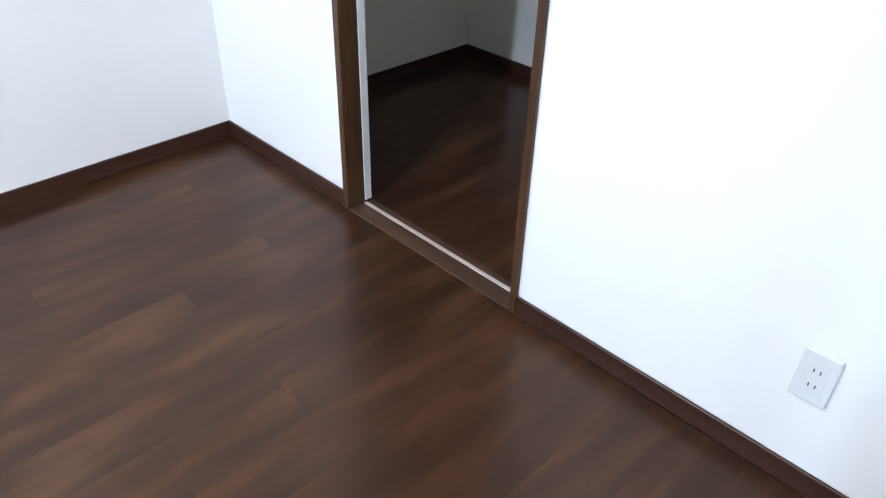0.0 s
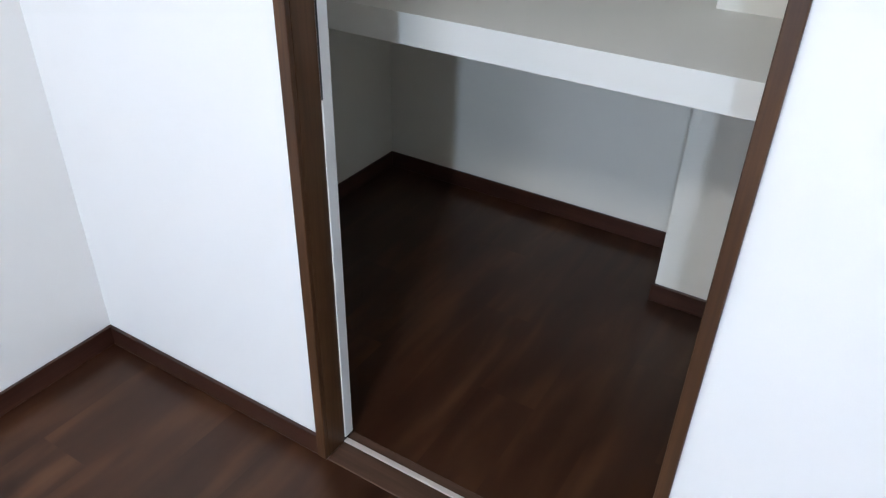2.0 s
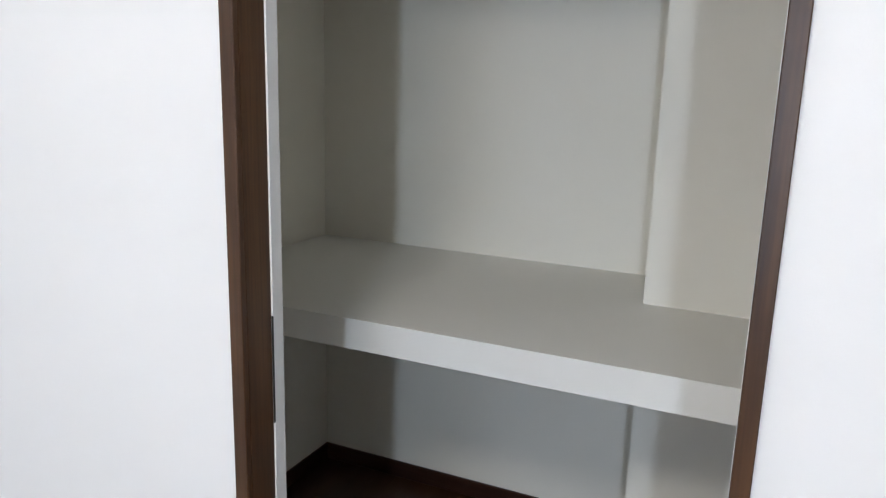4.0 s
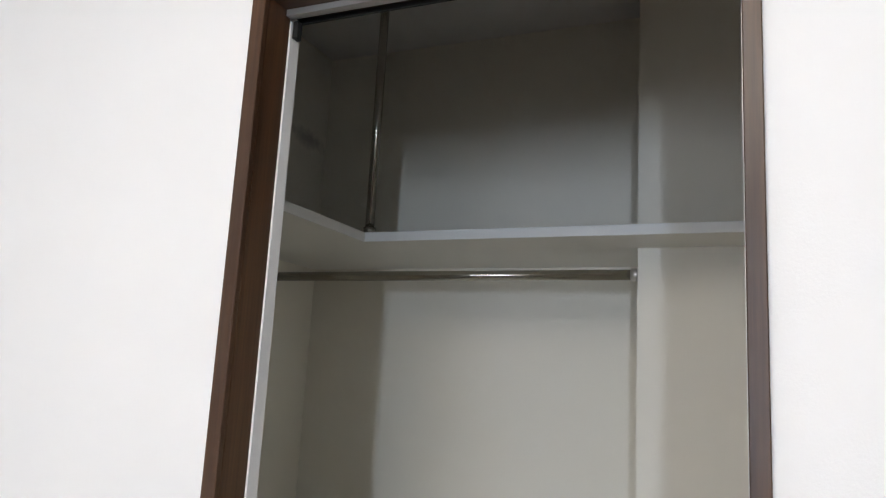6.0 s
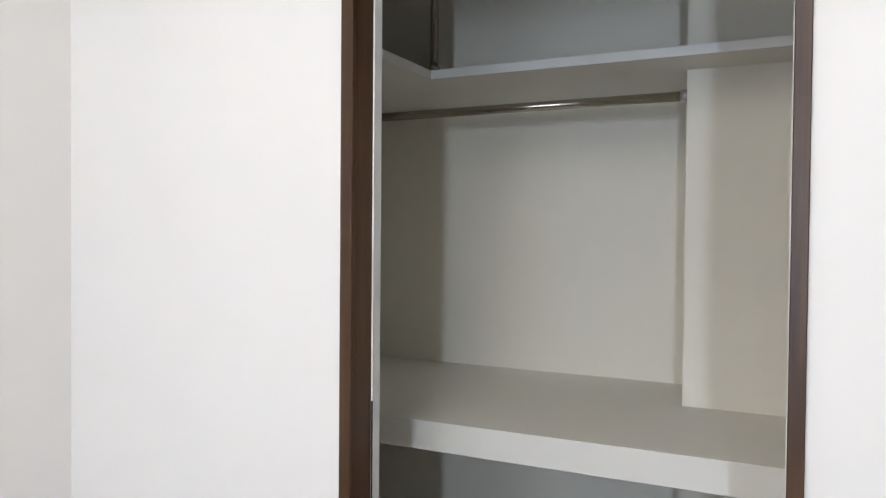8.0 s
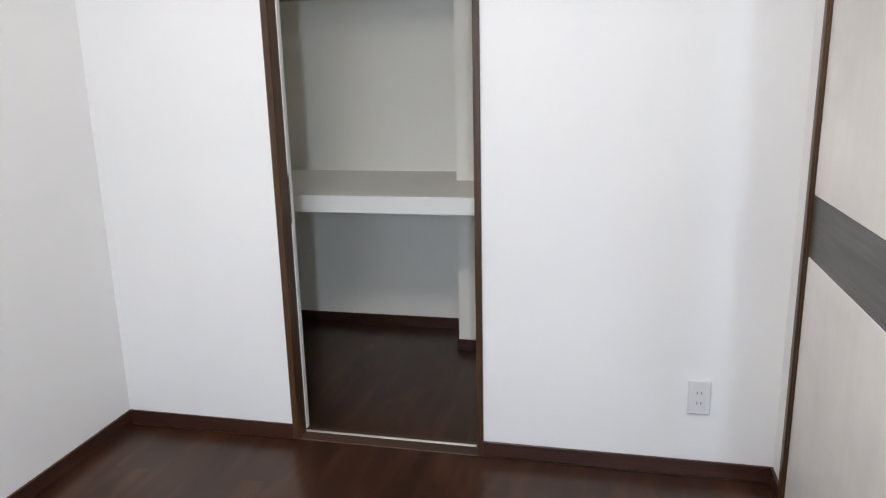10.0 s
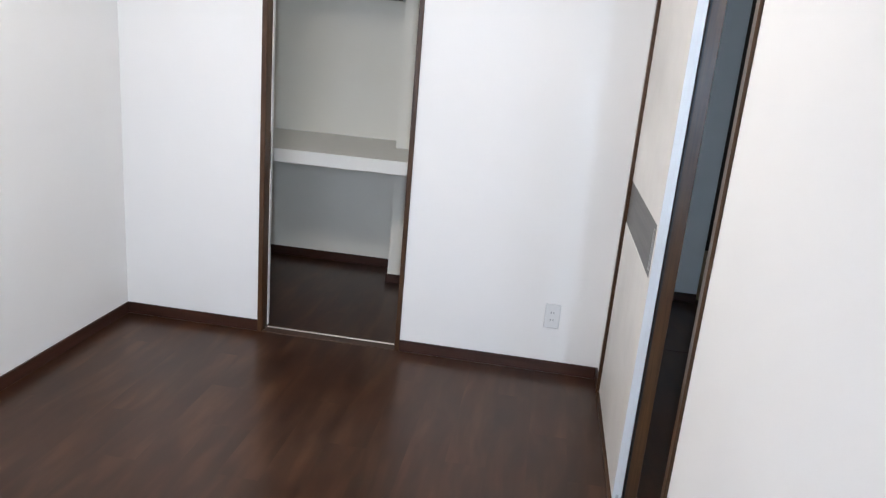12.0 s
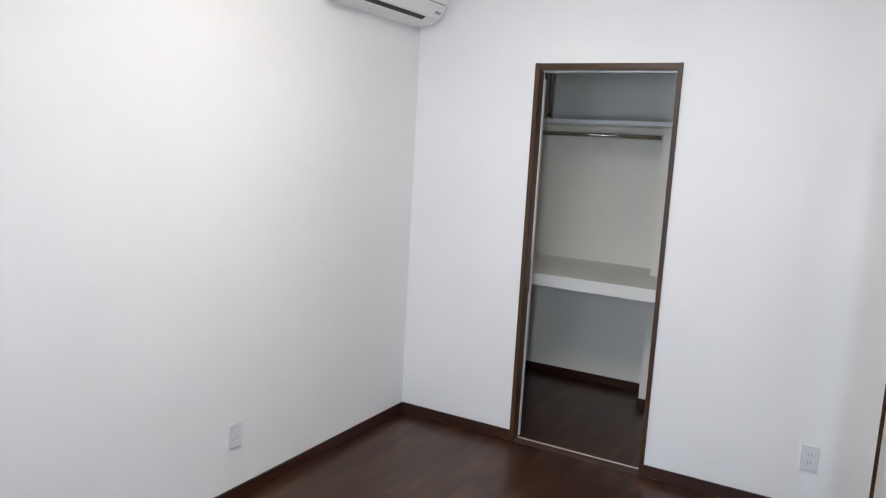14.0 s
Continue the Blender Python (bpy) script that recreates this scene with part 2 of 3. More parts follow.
# ---- the shell ----
LO, HI = -0.03, CEIL
solid("wall_north", blocks((-0.10, 0.728, 0, 0.045, LO, HI), (0.728, 1.431, 0, 0.045, 2.003, HI), (1.431, 2.420, 0, 0.10, LO, HI)),
      WALL, "plain white wallpapered wall with a closet doorway", "wall")
solid("wall_west", blocks((-0.10, 0, -4.05, 0, LO, HI)), WALL, "plain white wallpapered side wall", "wall")
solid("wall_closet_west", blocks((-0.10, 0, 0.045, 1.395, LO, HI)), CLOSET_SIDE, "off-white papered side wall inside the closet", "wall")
solid("wall_closet_back", blocks((0, 1.80, 1.295, 1.395, LO, HI)), CLOSET_WALL, "off-white papered back wall inside the closet", "wall")
solid("wall_closet_pillar", blocks((1.157, 1.80, 0.99, 1.295, LO, HI)), CLOSET_WALL, "off-white papered pillar in the closet's back corner", "pillar")
solid("wall_closet_east", blocks((1.80, 1.90, 0.10, 1.395, LO, HI)), CLOSET_WALL, "off-white papered end wall inside the closet", "wall")
solid("wall_east", blocks((2.420, 2.513, -0.118, 1.38, LO, HI), (2.420, 2.513, -1.782, -0.118, 2.027, HI), (2.420, 2.513, -4.05, -1.782, LO, HI),
                          (2.465, 2.503, -0.985, -0.118, LO, 2.027)),
      WALL, "plain white wallpapered wall with a sliding-door opening", "wall")
solid("wall_south", blocks((0, 0.45, SOUTH - 0.12, SOUTH, LO, HI), (0.45, 2.30, SOUTH - 0.12, SOUTH, 2.03, HI), (2.30, 2.420, SOUTH - 0.12, SOUTH, LO, HI)),
      WALL, "plain white wall with a wide doorway", "wall")
solid("wall_porch", blocks((0, 0.60, PORCH - 0.10, PORCH, LO, HI), (0.60, 1.60, PORCH - 0.10, PORCH, 1.97, HI), (0.60, 1.60, PORCH - 0.10, PORCH, LO, 0.90),
                           (1.60, 2.14, PORCH - 0.10, PORCH, LO, HI), (2.14, 2.396, PORCH - 0.10, PORCH, 1.97, HI), (2.396, 2.420, PORCH - 0.10, PORCH, LO, HI), (2.14, 2.396, PORCH - 0.10, PORCH, LO, 0.90)),
      WALL, "plain white wall round two windows, the wider one added", "wall")
solid("wall_hall_end", blocks((2.420, 3.12, 1.38, 1.48, -0.16, HI)), WALL, "pale wall at the end of the hall", "wall")
solid("wall_entrance_west", blocks((3.02, 3.12, 1.48, 3.0, -0.16, HI)), HALL_WALL, "beige wall beside the entrance", "wall")
solid("wall_entrance_north", blocks((3.12, 3.22, 2.95, 3.05, -0.16, HI), (4.12, 4.40, 2.95, 3.05, -0.16, HI), (3.22, 4.12, 2.95, 3.05, 2.05, HI)), HALL_WALL, "beige wall round the entrance door", "wall")
solid("wall_entrance_east", blocks((4.25, 4.35, 0.50, 2.95, -0.16, HI)), HALL_WALL, "beige papered wall beside the entrance", "wall")
solid("wall_hall_east", blocks((3.38, 3.48, -3.2, 0.50, LO, HI), (3.48, 4.35, 0.40, 0.50, LO, HI)), WALL, "pale papered wall of the hall", "wall")
solid("wall_hall_south", blocks((2.513, 2.74, -3.30, -3.20, LO, HI), (2.90, 3.48, -3.30, -3.20, LO, HI), (2.74, 2.90, -3.30, -3.20, LO, 0.95), (2.74, 2.90, -3.30, -3.20, 1.95, HI)), WALL, "plain wall closing the hall, with a narrow window", "wall")
solid("ceiling", blocks((-0.10, 4.40, -4.05, 3.05, HI, HI + 0.08)), CEILING, "plain white papered ceiling", "ceiling")

# ---- floors ----
floor = solid("floor", blocks((0, 2.420, -4.05, 0.09, -0.05, -0.0125), (0, 1.80, 0.09, 1.30, -0.05, -0.0125), (2.420, 2.52, -1.78, -0.11, -0.05, -0.0125)),
              SUB, "glossy dark walnut plank floor", "floor")
hall_floor = solid("floor_hall", blocks((2.52, 3.38, -3.2, 0.5, -0.05, -0.002), (2.52, 4.25, 0.5, 1.45, -0.05, -0.002), bevel=0.002), FLOOR, "dark glossy wooden hall floor", "floor")
entrance_floor = solid("floor_entrance", blocks((3.12, 4.25, 1.45, 2.95, -0.16, -0.042)), GROUT, "beige tiled entrance floor below the hall", "floor")

# ---- baseboards ----
def skirting(name, x0, x1, y0, y1, mat, label="dark walnut baseboard along the wall", z=0.0):
    solid(name, blocks((x0, x1, y0, y1, z, z + 0.059), bevel=0.0018), mat, label, "baseboard")


T = 0.009
skirting("baseboard", T, 0.71, -T, 0, BASE_X)
skirting("baseboard", 1.4475, EAST - T, -T, 0, BASE_X)
skirting("baseboard", 0, T, SOUTH, 0, BASE_Y)
skirting("baseboard", EAST - T, EAST, -0.115, 0, BASE_Y)
skirting("baseboard", EAST - T, EAST, SOUTH, -1.785, BASE_Y)
skirting("baseboard", T, 1.157 - T, 1.295 - T, 1.295, BASE_X, "dark baseboard along the closet's back wall")
skirting("baseboard", 0, T, 0.085, 1.295, BASE_Y, "dark baseboard along the closet's side wall")
skirting("baseboard", 1.157 - T, 1.80, 0.99 - T, 0.99, BASE_X, "dark baseboard across the closet pillar's face")
skirting("baseboard", 1.157 - T, 1.157, 0.99, 1.295, BASE_Y, "dark baseboard on the closet pillar's side")
skirting("baseboard", 2.513, 3.12, 1.38 - T, 1.38, BASE_X, "dark baseboard at the end of the hall")
skirting("baseboard", 3.38 - T, 3.38, -3.2, 0.5 + T, BASE_Y, "dark baseboard of the hall")
skirting("baseboard", 4.25 - T, 4.25, 0.5, 2.95, BASE_Y, "dark baseboard beside the entrance", -0.032)

# ---- closet doorway ----
frame_c = thing("door_1", (1.078, 0.0, 0.0), "dark walnut frame round the open closet doorway", "door frame", kind="structure")
part("casing", blocks((0.710, 0.7350, -0.012, 0, 0, 2.03), bevel=0.0015), TRIM, frame_c)
part("casing", blocks((1.4255, 1.4475, -0.012, 0, 0, 2.03), bevel=0.0015), TRIM, frame_c)
part("head_casing", blocks((0.7350, 1.4255, -0.010, 0, 1.998, 2.029), bevel=0.0015), TRIM_X, frame_c)
part("jamb", blocks((0.728, 0.735, 0, 0.0558, 0.002, 2.003)), TRIM, frame_c)
part("jamb", blocks((1.4255, 1.431, 0, 0.10, 0.002, 2.003)), TRIM, frame_c)
part("stop_strip", blocks((1.4236, 1.4253, 0.050, 0.100, 0.003, 1.96)), EDGE, frame_c, "thin white strip on the closet side")
part("head_jamb", blocks((0.735, 1.4255, 0, 0.043, 1.9985, 2.003)), TRIM_X, frame_c)
part("threshold", blocks((0.735, 1.4255, -0.008, 0.052, -0.012, 0.0022), (0.735, 1.4255, 0.066, 0.089, -0.012, 0.0022), bevel=0.001), SILL, frame_c)
part("floor_track", blocks((0.735, 1.4095, 0.0525, 0.0655, -0.010, 0.0042), bevel=0.001), TRACK, frame_c, "slim pale aluminium floor track")
part("head_rail", blocks((0.7355, 1.4253, 0.0440, 0.0590, 1.9885, 2.0030), (0.7355, 1.4253, 0.0590, 0.0765, 2.0000, 2.0030)),
     RAIL, frame_c, "dull grey metal sliding rail")
part("rail_slot", blocks((0.7355, 1.4253, 0.0592, 0.0763, 1.9965, 1.9995)), SUB, frame_c, "dark slot of the rail")
part("rail_lip", blocks((0.7355, 1.4253, 0.0765, 0.0820, 1.9890, 2.0030)), BLACK, frame_c, "black rubber lip of the rail")

door_c = thing("closet_sliding_door", (0.40, 0.0635, 0.004), "white closet sliding door pushed fully open behind the wall", "sliding door")
part("panel", blocks((0.012, 0.736, 0.0565, 0.0835, 0.012, 1.986), bevel=0.0008), DOOR_WHITE, door_c)
part("edge_strip", blocks((0.736, 0.7375, 0.0568, 0.0832, 0.012, 1.986), bevel=0.0006), EDGE, door_c, "white edge strip with a rubbed corner")
part("recessed_pull", blocks((0.7355, 0.7379, 0.0550, 0.0588, 0.829, 1.011), bevel=0.0008), BLACK, door_c, "black recessed finger pull")
part("roller", blocks((0.7376, 0.7470, 0.0600, 0.0755, 1.956, 1.9875), bevel=0.0015), BLACK, door_c, "black plastic roller block")
chips = bmesh.new()
for k in range(16):
    z = random.uniform(0.22, 0.80)
    h = random.uniform(0.003, 0.014)
    block(chips, 0.7355, 0.7377, 0.0550 + random.uniform(0, 0.0012), 0.0570, z, z + h)
part("worn_edge", chips, EDGE, door_c, "chipped white paint along the edge")

# ---- closet fittings ----
mid = thing("closet_shelf", (0.9, 0.9, 0.781), "thick off-white closet shelf at waist height", "shelf")
part("board", prism(((0.0, 0.523), (1.80, 0.523), (1.80, 0.99), (1.157, 0.99), (1.157, 1.295), (0.0, 1.295)), "z", 0.781, 0.853), SHELF, mid)
part("front_board", blocks((0.0, 1.80, 0.520, 0.523, 0.7805, 0.8535), bevel=0.0008), SHELF, mid, "smooth off-white facing board")
upper = thing("upper_shelf", (0.6, 0.9, 1.765), "off-white L-shaped upper closet shelf", "shelf")
part("board", prism(((0.0, 0.085), (0.463, 0.085), (0.463, 0.819), (1.80, 0.819), (1.80, 0.99), (1.157, 0.99), (1.157, 1.295), (0.0, 1.295)), "z", 1.7665, 1.790), SHELF, upper)
part("front_edging", blocks((0.4675, 1.80, 0.8145, 0.819, 1.7650, 1.7905), bevel=0.0008), WHITE, upper, "white edging strip")
part("side_edging", blocks((0.463, 0.4675, 0.085, 0.819, 1.7650, 1.7905), bevel=0.0008), WHITE, upper, "white edging strip")

pole = thing("shelf_support_pole", (0.470, 0.833, 1.790), "polished steel pole holding the upper closet shelf", "pole")
part("pole", rod_bm((0.470, 0.833, 1.792), (0.470, 0.833, CEIL), 0.0125), CHROME, pole, smooth=True)
part("collar", rod_bm((0.470, 0.833, 1.7902), (0.470, 0.833, 1.807), 0.0165), CHROME, pole, smooth=True)

rail = thing("hanging_rail", (0.58, 1.03, 1.704), "polished steel clothes rail under the upper shelf", "clothes rail")
part("rail", rod_bm((0.004, 1.03, 1.704), (1.153, 1.03, 1.704), 0.0140), CHROME, rail, smooth=True)
part("end_socket", rod_bm((1.135, 1.03, 1.704), (1.157, 1.03, 1.704), 0.0170), ALU, rail, "satin metal end socket", smooth=True)
part("end_socket", rod_bm((0.0, 1.03, 1.704), (0.022, 1.03, 1.704), 0.0170), ALU, rail, "satin metal end socket", smooth=True)

# ---- sliding door to the hall ----
frame_e = thing("door_2", (2.42, -0.94, 0.0), "dark walnut frame of the sliding hall door", "door frame", kind="structure")
part("casing", blocks((2.412, 2.420, -0.145, -0.115, 0, 2.03), bevel=0.0015), TRIM, frame_e)
part("casing", blocks((2.412, 2.420, -1.785, -1.755, 0, 2.03), bevel=0.0015), TRIM, frame_e)
part("head_casing", blocks((2.414, 2.420, -1.755, -0.145, 1.998, 2.029), bevel=0.0015), TRIM_Y, frame_e)
part("jamb", blocks((2.420, 2.465, -0.145, -0.118, 0.002, 2.027)), TRIM, frame_e)
part("jamb", blocks((2.420, 2.516, -1.782, -1.755, 0.002, 2.027)), TRIM, frame_e)
part("head_jamb", blocks((2.420, 2.422, -1.755, -0.145, 1.9985, 2.027), (2.459, 2.516, -1.755, -1.015, 1.9985, 2.027)), TRIM_Y, frame_e)
part("centre_post", blocks((2.4605, 2.506, -1.012, -0.985, 0.002, 2.027), bevel=0.001), TRIM, frame_e)
# dark line of the gap beside the door, built as a black strip
part("door_seal", blocks((2.4585, 2.4655, -1.0136, -1.0122, 0.004, 1.994)), BLACK, frame_e, "thin black strip in the gap at the door's edge")
part("threshold", blocks((2.414, 2.520, -1.755, -1.012, -0.012, 0.001), (2.414, 2.4645, -1.012, -0.145, -0.012, 0.001)), TRIM_Y, frame_e)
part("head_rail", blocks((2.4225, 2.4585, -1.755, -0.145, 1.9945, 2.0)), BLACK, frame_e, "dark recessed sliding rail")

door_e = thing("sliding_door", (2.442, -0.575, 0.004), "cream sliding door with a dark grey band, left open", "sliding door")
part("upper_panel", blocks((2.426, 2.4575, -0.998, -0.147, 0.997, 1.988), bevel=0.0012), DOOR_WHITE, door_e)
part("lower_panel", blocks((2.426, 2.4575, -0.998, -0.147, 0.008, 0.817), bevel=0.0012), DOOR_WHITE, door_e)
part("stile", blocks((2.426, 2.4575, -0.998, -0.968, 0.8175, 0.9965)), DOOR_WHITE, door_e)
band = part("band", blocks((2.4270, 2.4575, -0.9675, -0.147, 0.8175, 0.9965)), BAND, door_e, "dark grey wood-grain band")
part("pull", blocks((2.4255, 2.4275, -0.948, -0.9455, 0.838, 0.978), (2.4255, 2.4275, -0.9245, -0.922, 0.838, 0.978), (2.4255, 2.4275, -0.9455, -0.9245, 0.9755, 0.978), (2.4255, 2.4275, -0.9455, -0.9245, 0.838, 0.8405), bevel=0.0004),
     ALU, band, "satin metal recessed pull")
part("pull_bed", blocks((2.4266, 2.4276, -0.9455, -0.9245, 0.8405, 0.9755)), GREY, band, "dark bed of the pull")
part("edge_strip", blocks((2.4265, 2.4570, -1.0000, -0.9982, 0.009, 1.987)), EDGE, door_e, "white edge strip")
part("roller", blocks((2.431, 2.454, -1.005, -0.955, 1.9882, 2.006), bevel=0.002), BLACK, door_e, "black roller housing")
part("floor_guide", blocks((2.437, 2.447, -1.006, -0.996, 0.010, 0.030), bevel=0.001), ALU, door_e, "small metal floor guide")

# ---- wide doorway behind ----
frame_s = thing("door_3", (1.38, SOUTH - 0.06, 0.0), "brown wooden frame of the wide doorway", "door frame", kind="structure")
def side_frame(s, wall_x, edge):
    part("casing", blocks((min(edge, wall_x), max(edge, wall_x), SOUTH - 0.032, SOUTH + 0.006, 0, 2.03), bevel=0.002), TRIM, frame_s)
    part("groove", blocks((min(edge + s * 0.012, wall_x), max(edge + s * 0.012, wall_x), SOUTH - 0.060, SOUTH - 0.032, 0, 2.03)), TRIM, frame_s)
    part("jamb", blocks((min(edge + s * 0.008, wall_x), max(edge + s * 0.008, wall_x), SOUTH - 0.126, SOUTH - 0.063, 0, 2.03), bevel=0.0015), TRIM, frame_s)
side_frame(1, 2.30, 2.263)
# unseen porch-side casing, inner edge set proud to shade the jamb from the window
part("porch_casing", blocks((2.2635, 2.326, SOUTH - 0.140, SOUTH - 0.1265, 0, 2.03), bevel=0.002), TRIM, frame_s)
part("porch_casing", blocks((2.330, 2.398, SOUTH - 0.136, SOUTH - 0.1205, 0, 2.03), bevel=0.002), TRIM, frame_s)
side_frame(-1, 0.45, 0.487)
part("head_casing", blocks((0.487, 2.263, SOUTH - 0.126, SOUTH + 0.006, 1.998, 2.0295), bevel=0.002), TRIM_X, frame_s)

window = thing("window_1", (2.268, PORCH - 0.05, 0.90), "narrow added unseen window in a slim metal frame", "window", kind="structure")
part("window_frame", blocks((2.14, 2.155, PORCH - 0.09, PORCH - 0.01, 0.90, 1.97), (2.381, 2.396, PORCH - 0.09, PORCH - 0.01, 0.90, 1.97),
                            (2.155, 2.381, PORCH - 0.09, PORCH - 0.01, 1.955, 1.97), (2.155, 2.381, PORCH - 0.09, PORCH - 0.01, 0.90, 0.915)), ALU, window)
part("pane", blocks((2.155, 2.381, PORCH - 0.055, PORCH - 0.050, 0.915, 1.955)), GLASS, window).visible_shadow = False

# unseen window, added to let the soft fill in
side = thing("added_window_3", (1.10, PORCH - 0.05, 0.90), "added unseen window in a slim metal frame", "window", kind="structure")
part("window_frame", blocks((0.60, 0.62, PORCH - 0.09, PORCH - 0.01, 0.90, 1.97), (1.58, 1.60, PORCH - 0.09, PORCH - 0.01, 0.90, 1.97),
                            (0.62, 1.58, PORCH - 0.09, PORCH - 0.01, 1.95, 1.97), (0.62, 1.58, PORCH - 0.09, PORCH - 0.01, 0.90, 0.92)), ALU, side)
part("pane", blocks((0.62, 1.58, PORCH - 0.055, PORCH - 0.050, 0.92, 1.95)), GLASS, side).visible_shadow = False

slot = thing("window_2", (2.82, -3.25, 0.95), "narrow added unseen window in a slim metal frame", "window", kind="structure")
part("window_frame", blocks((2.74, 2.75, -3.29, -3.21, 0.95, 1.95), (2.89, 2.90, -3.29, -3.21, 0.95, 1.95), (2.75, 2.89, -3.29, -3.21, 1.94, 1.95), (2.75, 2.89, -3.29, -3.21, 0.95, 0.96)), ALU, slot)
part("pane", blocks((2.75, 2.89, -3.255, -3.250, 0.96, 1.94)), GLASS, slot).visible_shadow = False

# ---- sockets ----
def socket(normal, at, label, half=0.060, slits=True):
    """A wall plate; built facing -y, then turned."""
    s = thing("wall_socket", (0, 0, 0), label, "wall socket", "wall sockets")
    part("plate", blocks((-0.036, 0.036, -0.0105, 0, -half, half), bevel=0.004, segments=3), PLATE, s)
    part("insert", blocks((-0.0215, 0.0215, -0.0112, -0.009, -half + 0.013, half - 0.013), bevel=0.0006), PLATE, s)
    for x, z in ((-0.0064, 0.018), (0.0064, 0.018), (-0.0064, -0.018), (0.0064, -0.018)) if slits else ():
        part("slit", blocks((x - 0.0013, x + 0.0013, -0.0117, -0.0111, z - 0.0045, z + 0.0045)), SLIT, s, "dark socket slit")
    if not slits:
        part("groove", blocks((-0.0200, 0.0200, -0.0116, -0.0111, -0.0165, -0.0150)), GREY, s, "thin grey groove")
    s.matrix_basis = Matrix.Translation(at) @ pose(0, 0, 0, 0, 0, normal)
    return s


socket(0, (2.172, 0.0, 0.290), "white two-way wall socket above the baseboard")
socket(90, (0.0, -1.362, 0.302), "white blank wall plate low on the side wall", 0.055, False)

# ---- air conditioner ----
ac = thing("air_conditioner", (0.0, -0.47, 2.21), "white wall-mounted air conditioner with its flap shut", "air conditioner")
shape = ((0.0, 2.217), (0.075, 2.215), (0.125, 2.224), (0.172, 2.249), (0.203, 2.290), (0.218, 2.338), (0.221, 2.40), (0.214, 2.455), (0.185, 2.478), (0.0, 2.482))
body = prism(shape, "y", -0.870, -0.078)
bmesh.ops.bevel(body, geom=[e for e in body.edges if abs(e.verts[0].co.y - e.verts[1].co.y) < 1e-5], offset=0.012, segments=3, affect="EDGES")
part("body", body, AC_WHITE, ac)
part("air_slot", prism(((0.140, 2.2300), (0.164, 2.2430), (0.162, 2.2470), (0.138, 2.2340)), "y", -0.800, -0.215), BLACK, ac, "black air outlet slot")
part("flap", prism(((0.1665, 2.2445), (0.1755, 2.2505), (0.2050, 2.2885), (0.2010, 2.2900), (0.1730, 2.2545), (0.1645, 2.2485)), "y", -0.800, -0.215), AC_WHITE, ac, "white louvre flap")
part("seam", prism(((0.2125, 2.3135), (0.2140, 2.3180), (0.2080, 2.3190), (0.2070, 2.3145)), "y", -0.845, -0.100), GREY, ac, "fine grey panel seam")
for k, y in enumerate((-0.160, -0.140, -0.120)):
    part("printed_mark", prism(((0.1880, 2.2665), (0.1960, 2.2790), (0.1920, 2.2805), (0.1840, 2.2680)), "y", y - 0.006, y + 0.006), GREY, ac, "small grey printed mark")

# ---- ceiling light ----
ceiling_light = thing("ceiling_light", (1.20, -1.63, CEIL), "round white ceiling light, switched on", "ceiling light")
part("base", rod_bm((1.20, -1.63, CEIL - 0.03), (1.20, -1.63, CEIL), 0.20, 40), WHITE, ceiling_light, smooth=True)
dome = bmesh.new()
bmesh.ops.create_uvsphere(dome, u_segments=40, v_segments=20, radius=1.0)
bmesh.ops.delete(dome, geom=[v for v in dome.verts if v.co.z > 0.02], context="VERTS")
bmesh.ops.scale(dome, vec=(0.25, 0.25, 0.085), verts=dome.verts)
bmesh.ops.translate(dome, vec=(1.20, -1.63, CEIL - 0.03), verts=dome.verts)
part("shade", dome, LAMP, ceiling_light, "glowing white dome shade", smooth=True)

# ---- entrance beyond the hall ----
entry = thing("entrance_door", (3.67, 2.985, -0.032), "dark brown wooden entrance door, shut", "door")
part("leaf", blocks((3.25, 4.09, 2.975, 3.015, -0.040, 2.02), bevel=0.002), ENTRY, entry)
part("door_frame", blocks((3.22, 3.25, 2.94, 3.05, -0.034, 2.05), (4.09, 4.12, 2.94, 3.05, -0.034, 2.05), (3.25, 4.09, 2.94, 3.05, 2.02, 2.05)), ENTRY, entry)
for x in (3.40, 3.60, 3.80):
    part("rib", blocks((x - 0.004, x + 0.004, 2.970, 2.975, -0.02, 2.0)), ENTRY, entry)
plate = part("lock_plate", blocks((3.920, 3.955, 2.966, 2.975, 0.84, 1.06), bevel=0.003), GUN, entry, "dark metal lock plate")
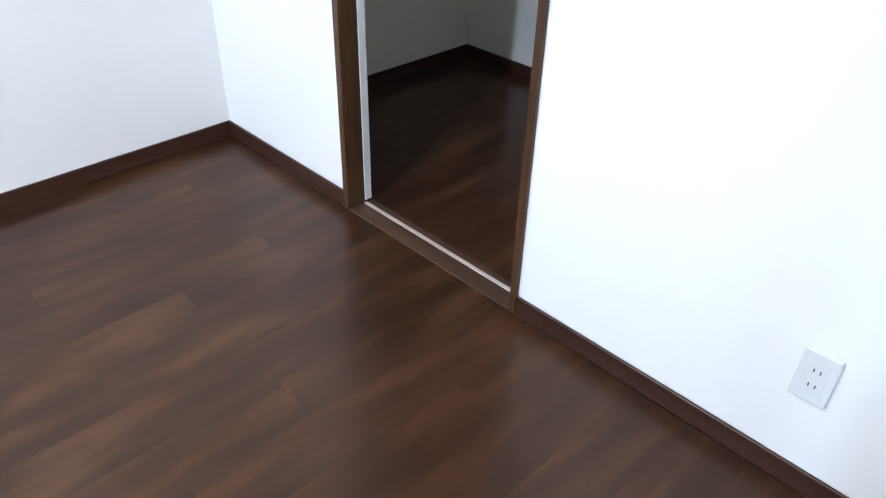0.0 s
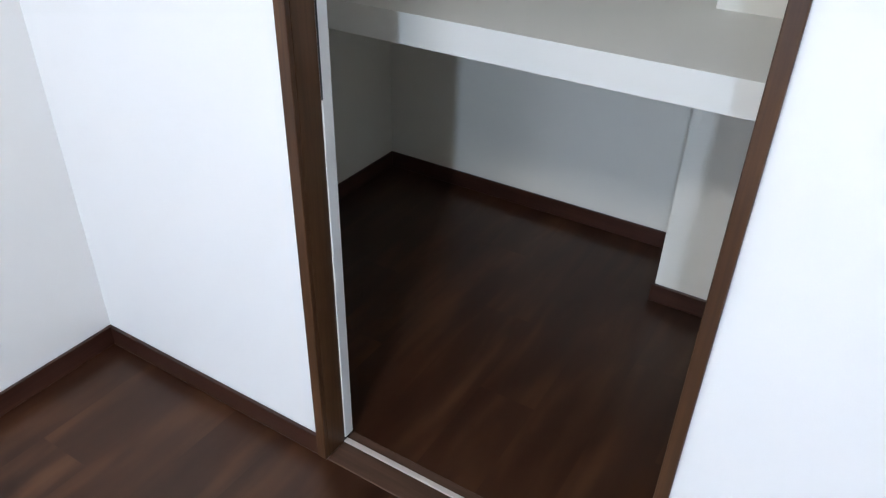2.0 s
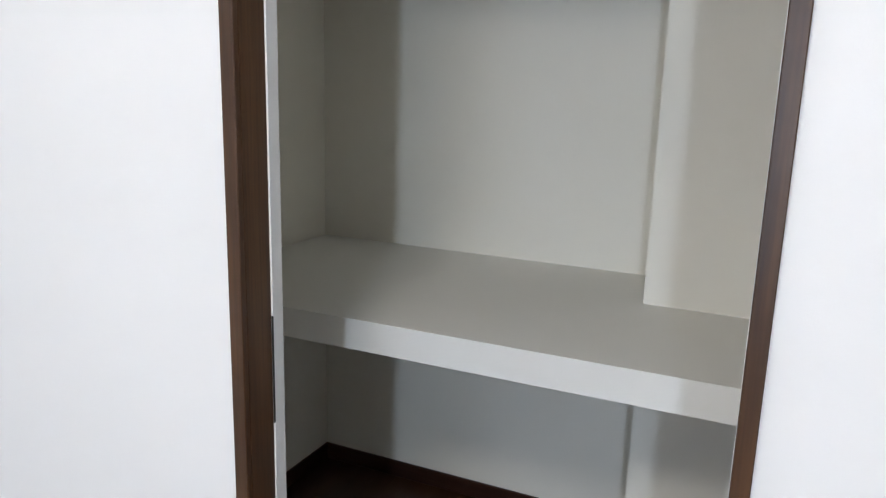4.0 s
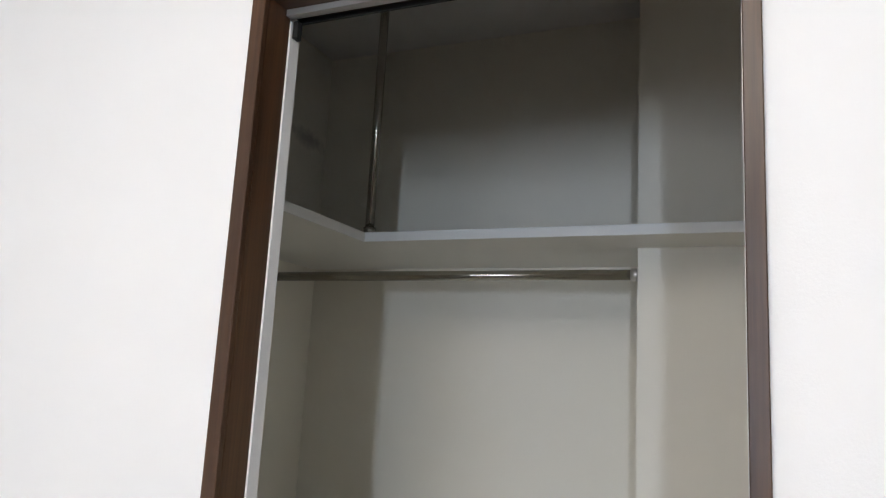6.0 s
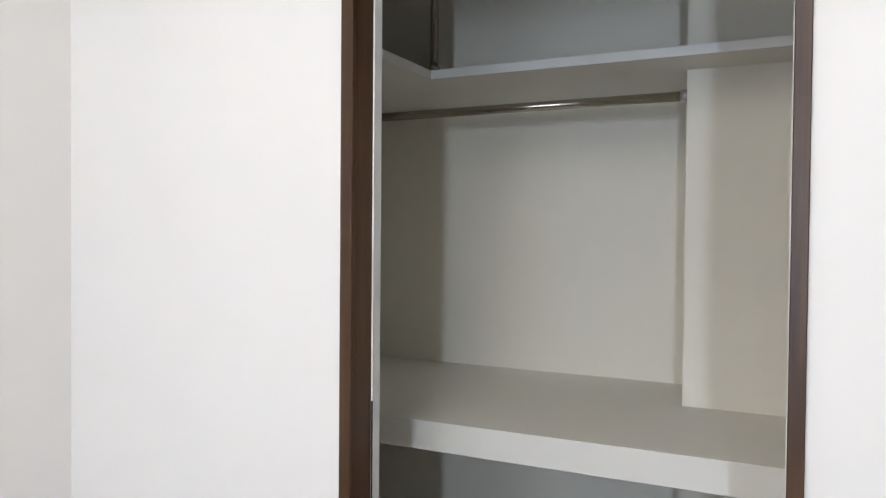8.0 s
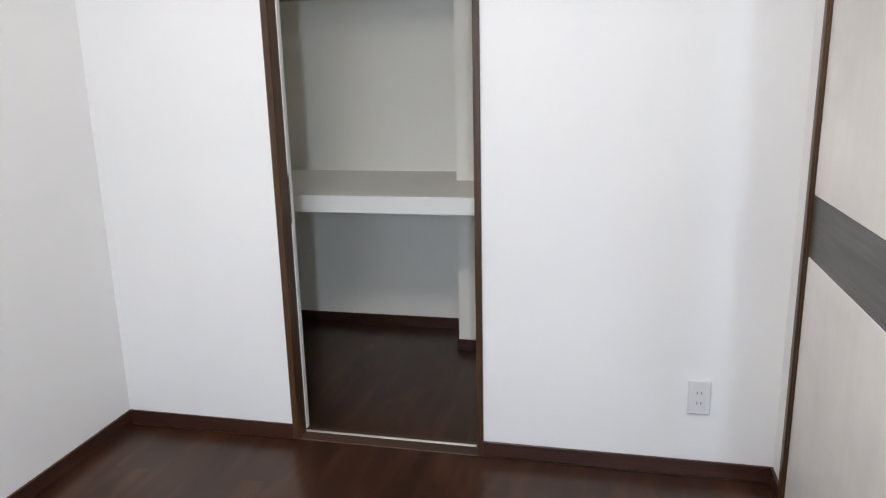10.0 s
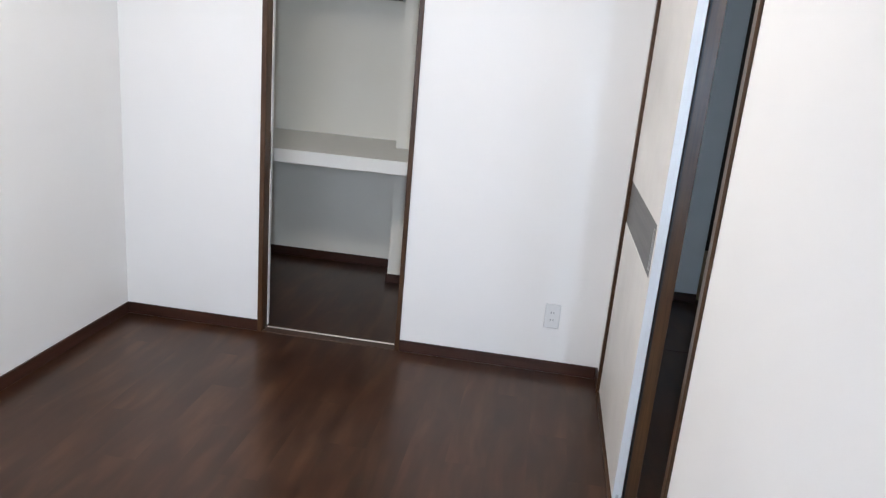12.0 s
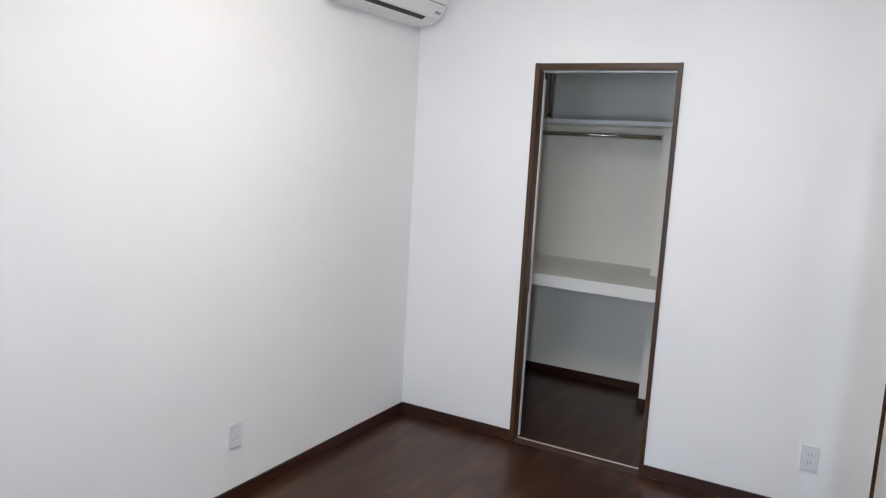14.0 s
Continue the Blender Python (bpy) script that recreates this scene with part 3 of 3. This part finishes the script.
part("lever", rod_bm((3.938, 2.935, 0.93), (3.84, 2.935, 0.93), 0.009, 12), GUN, plate, smooth=True)
part("lever_neck", rod_bm((3.938, 2.968, 0.93), (3.938, 2.930, 0.93), 0.010, 12), GUN, plate, smooth=True)

# unseen ceiling fill, added to warm and lift the dark entrance
entrance_fill = thing("entrance_fill", (3.70, 2.0, CEIL), "added warm fill lamp on the entrance ceiling, out of sight", "ceiling light")
part("ring", rod_bm((3.70, 2.0, CEIL - 0.012), (3.70, 2.0, CEIL), 0.060, 32), WHITE, entrance_fill, smooth=True)
part("lens", rod_bm((3.70, 2.0, CEIL - 0.016), (3.70, 2.0, CEIL - 0.012), 0.048, 32), DIM, entrance_fill, "warm glowing lens of the fill lamp", smooth=True)

# ---- pieces of the floors ----
plank_mesh = {}


def plank(width, length):
    key = (round(width, 4), round(length, 4))
    if key not in plank_mesh:
        bm = bmesh.new()
        w, h = width / 2, length / 2
        low, top = ([bm.verts.new((x, y, z)) for x, y in ((-w, -h), (w, -h), (w, h), (-w, h))] for z in (-0.012, 0.0))
        for i in range(4):
            bm.faces.new((low[i], low[(i + 1) % 4], top[(i + 1) % 4], top[i]))
        bm.faces.new(top)
        plank_mesh[key] = finish("floor_plank", bm, FLOOR)
    return plank_mesh[key]


def lay(x0, x1, y0, y1, width, parent):
    """Planks that run north to south, with staggered ends."""
    x, k = x0, 0
    while x < x1 - 0.005:
        w = min(width, x1 - x)
        y, first = y1, (0.91, 0.303, 0.607)[k % 3]
        while y > y0 + 0.005:
            n = min(first, y - y0)
            ob = new("floor_plank", plank(w, n))
            ob.location = (x + w / 2, y - n / 2, 0)
            ob.parent = parent
            y, first = y - n, 0.91
        x, k = x + w, k + 1


lay(0, 2.412, PORCH, -0.0085, 0.1515, floor)
lay(0, 1.80, 0.0895, 1.295, 0.1515, floor)

tile_bm = block(bmesh.new(), -0.1355, 0.1355, -0.148, 0.148, -0.010, 0.0, bevel=0.0015)
tile_mesh = finish("floor_tile", tile_bm, TILE)
for i in range(4):
    for j in range(5):
        ob = new("floor_tile", tile_mesh)
        ob.location = (3.2875 + 0.275 * i, 1.60 + 0.3 * j, -0.032)
        ob.parent = entrance_floor
